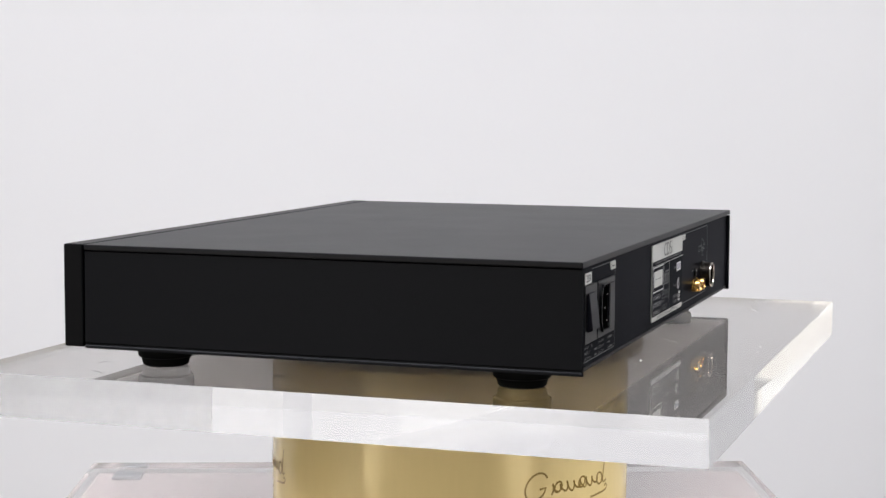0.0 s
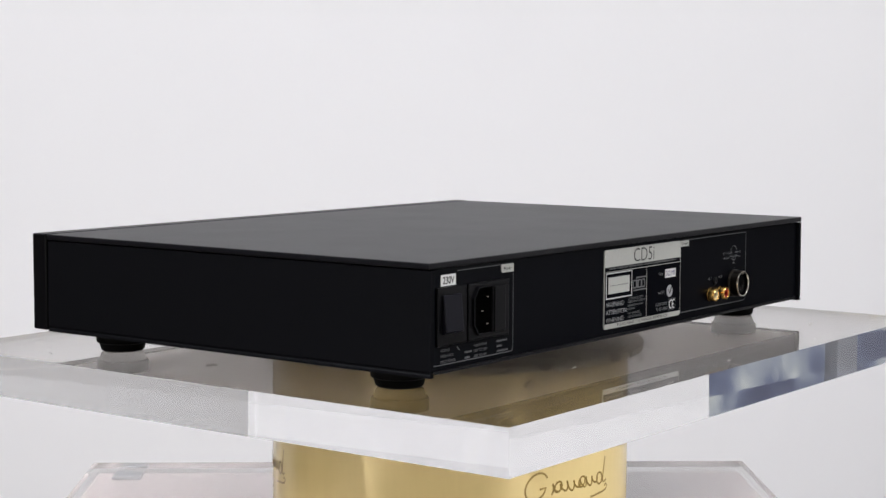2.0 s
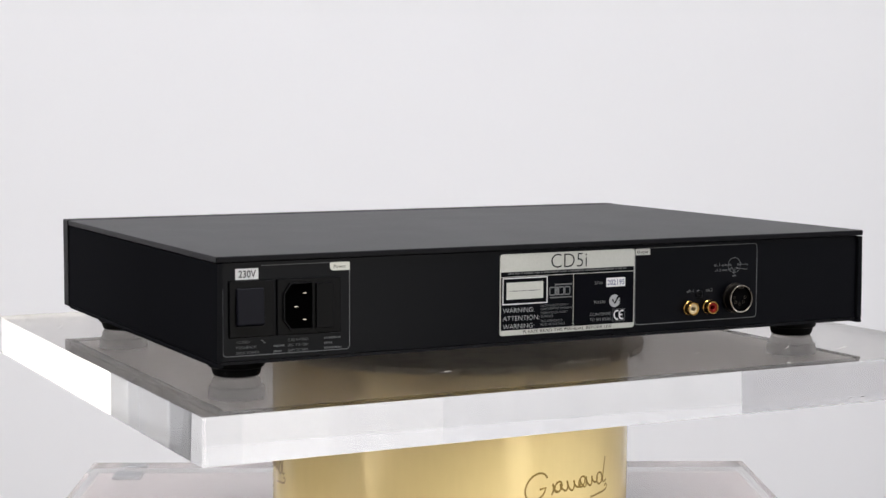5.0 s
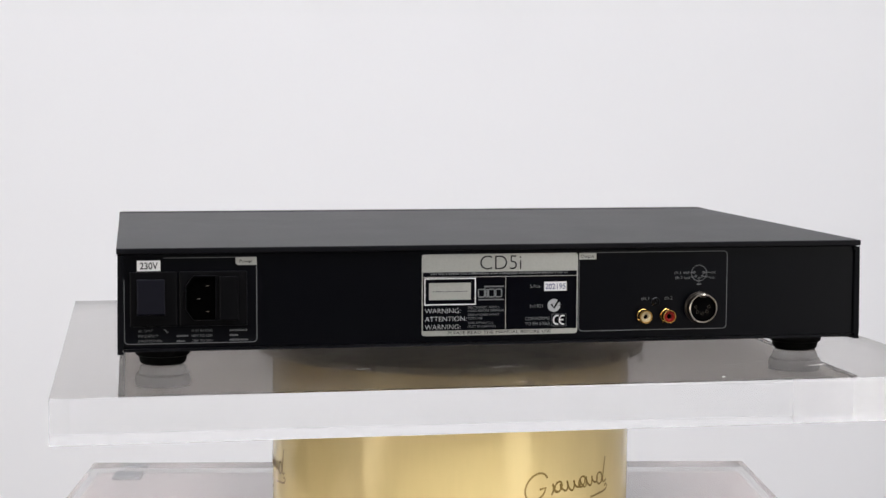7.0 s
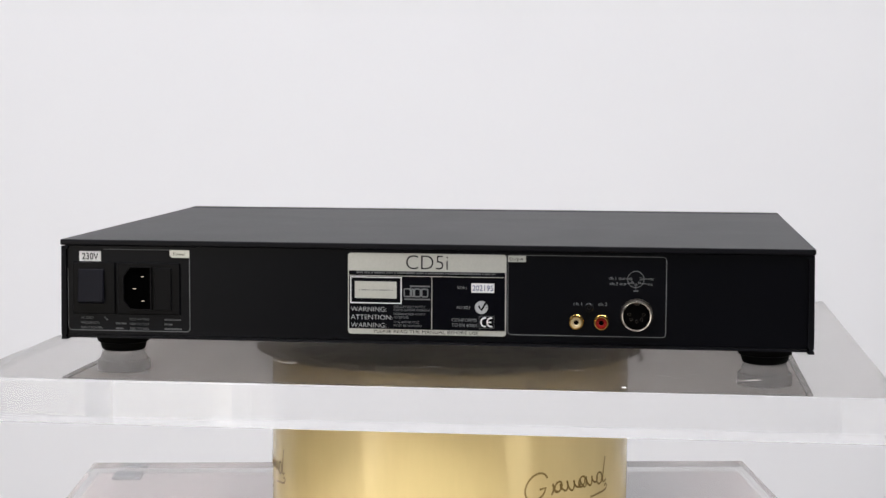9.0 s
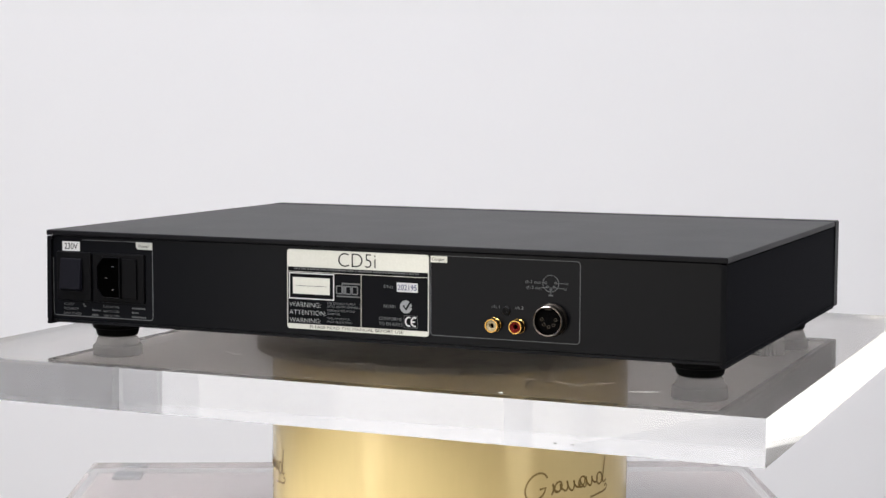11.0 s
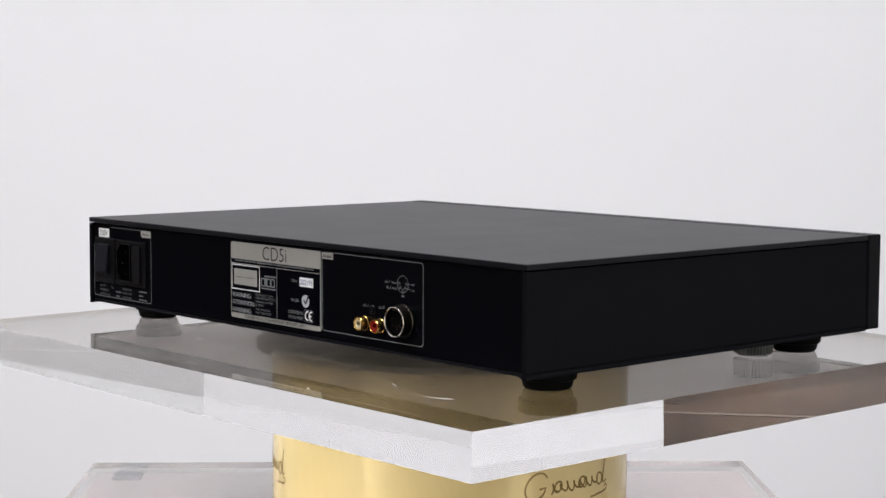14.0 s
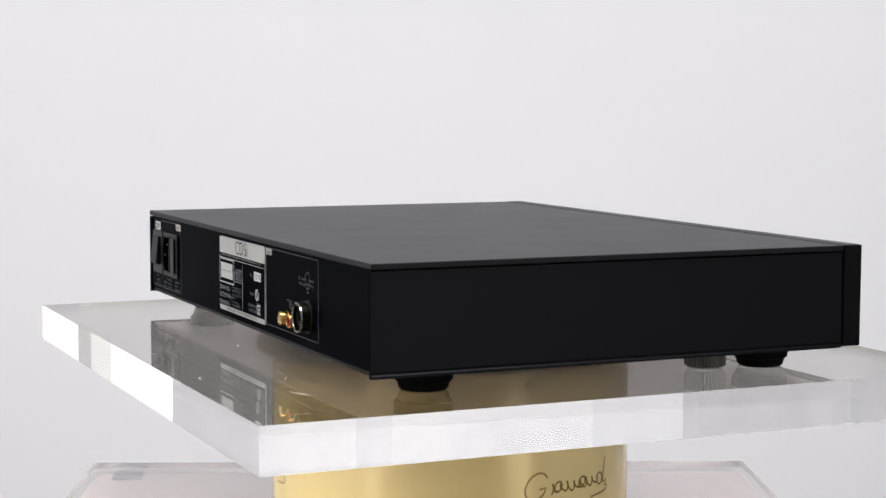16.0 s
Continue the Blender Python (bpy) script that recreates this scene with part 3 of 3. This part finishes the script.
def rating_plate(e):
    x0, x1, z0, z1 = -0.0425, 0.0482, 0.0177, 0.0642
    y1 = YP - 0.0007
    pl = part("rating_plate", extrude_outline(rounded(x0, x1, z0, z1, 0.0018), y1, YP), M_PLATE, e, "silver and black printed rating plate")
    yb, yt = y1 - 0.00015, y1 - 0.00040
    part("black_field", extrude_outline([(x0 + 0.0006, 0.0207), (x1 - 0.0006, 0.0207), (x1 - 0.0006, 0.0540), (x0 + 0.0006, 0.0540)], yb, y1), M_LBLACK, pl)
    lettering("CD5i", -0.0090, 0.0552, 0.0240, 0.0082, yb, M_INK, pl, weight=-0.012)
    dashes([(-0.0375, 0.0428, 0.0526, 0.0537)], yt, M_SILK, pl, 5)
    bars([(x0 + 0.0006, x1 - 0.0006, 0.0511, 0.0514), (0.0057, 0.0060, 0.0209, 0.0511)], yt, M_PLATE, pl, "rule_line")
    # framed field with a grey panel
    for r in ((-0.0411, -0.0115, 0.0501, 0.0507), (-0.0411, -0.0115, 0.0353, 0.0359), (-0.0411, -0.0405, 0.0359, 0.0501), (-0.0121, -0.0115, 0.0359, 0.0501)):
        bars([r], yt, M_STICK, pl, "frame_line")
    bars([(-0.0385, -0.0144, 0.0383, 0.0480)], yt, M_PLATE, pl, "grey_panel")
    dashes([(-0.0362, -0.0165, 0.0428, 0.0434)], yt - 0.0001, M_SILK, pl, 9)
    # round mark reduced to plain blocks
    bm = bmesh.new()
    for cx, w in ((-0.0082, 0.0036), (-0.0052, 0.0010), (-0.0024, 0.0034), (0.0018, 0.0034)):
        ribbon(rounded(cx - w / 2, cx + w / 2, 0.0396, 0.0440, min(w, 0.0012) / 2, 3), 0.0007, yt, closed=True, bm=bm)
    part("disc_mark", bm, M_SILK, pl, "plain grey block mark")
    bars([(-0.0064, 0.0050, 0.0451, 0.0460), (-0.0100, 0.0050, 0.0377, 0.0385), (-0.0066, -0.0060, 0.0440, 0.0460)], yt, M_FINE, pl)
    lettering("WARNING:", -0.0408, 0.0307, 0.0205, 0.0027, yt, M_WORD, pl, weight=-0.008)
    lettering("ATTENTION:", -0.0408, 0.0261, 0.0240, 0.0027, yt, M_WORD, pl, weight=-0.008)
    lettering("WARNING:", -0.0408, 0.0215, 0.0205, 0.0027, yt, M_WORD, pl, weight=-0.008)
    for body, w, z in (("DISCONNECT SUPPLY", 0.0184, 0.0331), ("CORD BEFORE OPENING", 0.0210, 0.0312), ("DEBRANCHER AVANT", 0.0182, 0.0289),
                       ("OUVERTURE", 0.0084, 0.0269), ("THIS APPARATUS", 0.0146, 0.0242), ("MUST BE EARTHED", 0.0162, 0.0222)):
        lettering(body, -0.0160, z, w, 0.0013, yt, M_FINE, pl)
    lettering("S/No.", 0.0202, 0.0444, 0.0062, 0.0018, yt, M_SILK, pl)
    bars([(0.0284, 0.0415, 0.0425, 0.0478)], yt, M_STICK, pl, "serial_sticker", "small white sticker")
    lettering("202195", 0.0290, 0.0436, 0.0119, 0.0031, yt - 0.0001, M_BLUEINK, pl, weight=0.01)
    lettering("N1501", 0.0202, 0.0330, 0.0074, 0.0018, yt, M_SILK, pl)
    part("round_mark", ribbon([(0.0342 + 0.0019 * math.cos(radians(a)), 0.0341 + 0.0019 * math.sin(radians(a))) for a in range(0, 361, 15)], 0.0037, yt), M_WORD, pl, "white round tick mark")
    part("tick", ribbon([(0.0326, 0.0350), (0.0342, 0.0326), (0.0366, 0.0364), (0.0380, 0.0378)], 0.0012, yt - 0.0001), M_LBLACK, pl)
    lettering("CONFORMS", 0.0172, 0.0258, 0.0145, 0.0019, yt, M_SILK, pl)
    lettering("TO EN 60065", 0.0172, 0.0228, 0.0148, 0.0019, yt, M_SILK, pl)
    part("mark_frame", ribbon([(0.0330, 0.0222), (0.0414, 0.0222), (0.0414, 0.0291), (0.0330, 0.0291)], 0.0003, yt, closed=True), M_SILK, pl)
    bm = ribbon([(0.0361 + 0.0021 * math.cos(radians(a)), 0.0257 + 0.0025 * math.sin(radians(a))) for a in range(65, 296, 15)], 0.0008, yt)
    ribbon([(0.0396 + 0.0021 * math.cos(radians(a)), 0.0257 + 0.0025 * math.sin(radians(a))) for a in range(65, 296, 15)], 0.0008, yt, bm=bm)
    ribbon([(0.0376, 0.0257), (0.0398, 0.0257)], 0.0008, yt, bm=bm)
    part("conformity_mark", bm, M_STICK, pl)
    lettering("PLEASE READ THE MANUAL BEFORE USE", -0.0275, 0.0185, 0.0600, 0.0017, yb, M_INK, pl)


def along_y(x, z, y):
    """Turned parts whose axis points out of the rear panel."""
    return pose(x, y, z, 90, 0, 0)


def output_section(e):
    silk_box(0.0491, 0.1380, 0.0188, 0.0641, 0.0022, e)
    tab = part("output_tab", extrude_outline([(0.0491, 0.0638), (0.0592, 0.0638), (0.0592, 0.0602), (0.0491, 0.0602)], YP - 0.0004, YP), M_PLATE, e, "small grey label tab")
    lettering("Output", 0.0500, 0.0612, 0.0078, 0.0017, YP - 0.0005, M_INK, tab)
    y = YP - 0.00012
    lettering("ch.1", 0.0862, 0.0362, 0.0048, 0.0018, y, M_SILK, e)
    lettering("ch.2", 0.1002, 0.0362, 0.0050, 0.0018, y, M_SILK, e)
    lettering("ch.1 out", 0.1060, 0.0511, 0.0092, 0.0017, y, M_SILK, e)
    lettering("ch.2 out", 0.1066, 0.0480, 0.0092, 0.0017, y, M_SILK, e)
    lettering("nc", 0.1287, 0.0511, 0.0026, 0.0017, y, M_FINE, e)
    lettering("nc", 0.1279, 0.0480, 0.0026, 0.0017, y, M_FINE, e)
    bars([(0.1197, 0.1224, 0.0445, 0.0452)], y, M_FINE, e)
    cx, cz = 0.1210, 0.0514
    bm = ribbon([(cx + 0.0046 * math.cos(radians(a)), cz + 0.0046 * math.sin(radians(a))) for a in range(0, 360, 12)], 0.00032, y, closed=True)
    for dx, dz in ((-0.0028, 0.0003), (0.0028, 0.0003), (-0.0019, -0.0019), (0.0019, -0.0019), (0, -0.0030)):
        ribbon([(cx + dx + 0.0006 * math.cos(radians(a)), cz + dz + 0.0006 * math.sin(radians(a))) for a in range(0, 360, 40)], 0.0003, y, closed=True, bm=bm)
    for p, q in (((-0.0054, 0.0003), (-0.0034, 0.0003)), ((0.0034, 0.0003), (0.0074, 0.0003)), ((-0.0050, -0.0025), (-0.0025, -0.0021)), ((0.0025, -0.0021), (0.0066, -0.0025)), ((0, -0.0036), (0, -0.0060))):
        ribbon([(cx + p[0], cz + p[1]), (cx + q[0], cz + q[1])], 0.0003, y, bm=bm)
    part("pin_diagram", bm, M_SILK, e, "printed socket pin diagram")
    part("screw_head", lathe([(0.0026, 0), (0.0026, 0.0007), (0.0021, 0.0012), (0.0011, 0.0012), (0.0009, 0.0006), (0, 0.0006)], 24, along_y(0.0950, 0.0350, YP)), M_PLAST, e, smooth=True)
    # two phono sockets
    for x, mat, word in ((0.0880, M_WHITEP, "gold phono socket with a cream insert"), (0.1021, M_RED, "gold phono socket with a red insert")):
        sock = part("phono_socket", lathe([(0.0042, 0), (0.0042, 0.0008), (0.0040, 0.0010), (0.0040, 0.0048), (0.0037, 0.0053), (0.0033, 0.0053), (0.0031, 0.0049), (0.0031, 0.001)], 40, along_y(x, 0.0268, YP)), M_BRASS, e, word, smooth=True)
        part("insert", lathe([(0.0031, 0.0045), (0.0030, 0.0048), (0.0017, 0.0048), (0.0015, 0.0046), (0.0015, 0.001), (0, 0.001)], 32, along_y(x, 0.0268, YP)), mat, sock, smooth=True)
        # black disc painted as the shade down the bore
        part("bore", lathe([(0.0015, 0.0020), (0, 0.0020)], 20, along_y(x, 0.0268, YP)), M_RECESS_SHADE, sock)
    # round five-pin socket
    x, z = 0.1217, 0.0313
    din = part("pin_socket", lathe([(0.0092, 0), (0.0092, 0.0010), (0.0085, 0.0014), (0.0085, 0.0064)], 56, along_y(x, z, YP)), M_BARREL, e, "round five-pin socket with a nickel rim", smooth=True)
    part("rim", lathe([(0.0085, 0.0064), (0.0084, 0.0070), (0.0081, 0.0072), (0.0076, 0.0070), (0.0074, 0.0064), (0.0074, 0.0058)], 56, along_y(x, z, YP)), M_NICKEL, din, "nickel rim", smooth=True)
    part("bore", lathe([(0.0074, 0.0060), (0.0073, 0.0046)], 56, along_y(x, z, YP)), M_RECESS_SHADE, din, smooth=True)
    part("insulator", lathe([(0.0073, 0.0046), (0.0060, 0.0049), (0, 0.0049)], 48, along_y(x, z, YP)), M_INSUL, din, smooth=True)
    part("key", box(x - 0.0016, x + 0.0016, YP - 0.0070, YP - 0.0050, z + 0.0062, z + 0.0080, 0.0003, 1), M_BARREL, din, "dark key at the top of the rim")
    for a in (-180, -135, -90, -45, 0):
        m = along_y(x + 0.0040 * math.cos(radians(a)), z + 0.0040 * math.sin(radians(a)) + 0.0008, YP)
        part("contact", lathe([(0.0010, 0.0049), (0.0010, 0.0053), (0.0006, 0.0053), (0.0006, 0.0050)], 14, m), M_BARREL, din)
        # flat disc coloured as the shade in the contact
        part("contact_hole", lathe([(0.0006, 0.0051), (0, 0.0051)], 12, m), M_RECESS_SHADE, din)


player = compact_disc_player()


# ---------------------------------------------------------------- tiles
def tile_mesh(w, h, mat):
    bm = box(-w / 2, w / 2, -h / 2, h / 2, 0, 0.008, 0.002, 1)
    me = bpy.data.meshes.new("tile")
    bm.to_mesh(me)
    bm.free()
    me.materials.append(mat)
    return me


def tiles():
    me = tile_mesh(0.392, 0.392, M_FLOORT)
    for i, j in itertools.product(range(11), range(14)):
        ob = new("tile", me)
        ob.parent = floor
        ob.location = (ROOM_X0 + 0.2 + 0.4 * i, ROOM_Y0 + 0.2 + 0.4 * j, FLOOR_Z)
    # band of brown boards on the side wall
    me = tile_mesh(0.1095, 1.796, M_TILE)
    for j in range(14):
        ob = new("board", me)
        ob.parent = panel
        ob.matrix_world = pose(ROOM_X0 + 0.006, 0.22, -0.748 + 0.1125 * j, 0, 90, 0)


panel = tagged(part("trim", box(ROOM_X0, ROOM_X0 + 0.012, -0.68, 1.12, -0.81, 0.81), M_JOINT), "brown wall boards with pale narrow joints", "wall panel", kind="structure")
tiles()


# ---------------------------------------------------------------- what turns
TURN = [(0, 71.10), (1, 62.36), (2, 53.60), (3, 44.86), (4, 36.14), (5, 27.50), (6, 18.91), (7, 10.38), (8, 1.88), (9, -6.58), (10, -14.97),
        (11, -23.33), (12, -31.66), (13, -40.03), (14, -48.43), (15, -56.92), (16, -65.50)]


def motions():
    rows = [(t, pose(0, 0, 0, 0, 0, a)) for t, a in TURN]
    walk(upper, rows)
    walk(player, rows)


motions()
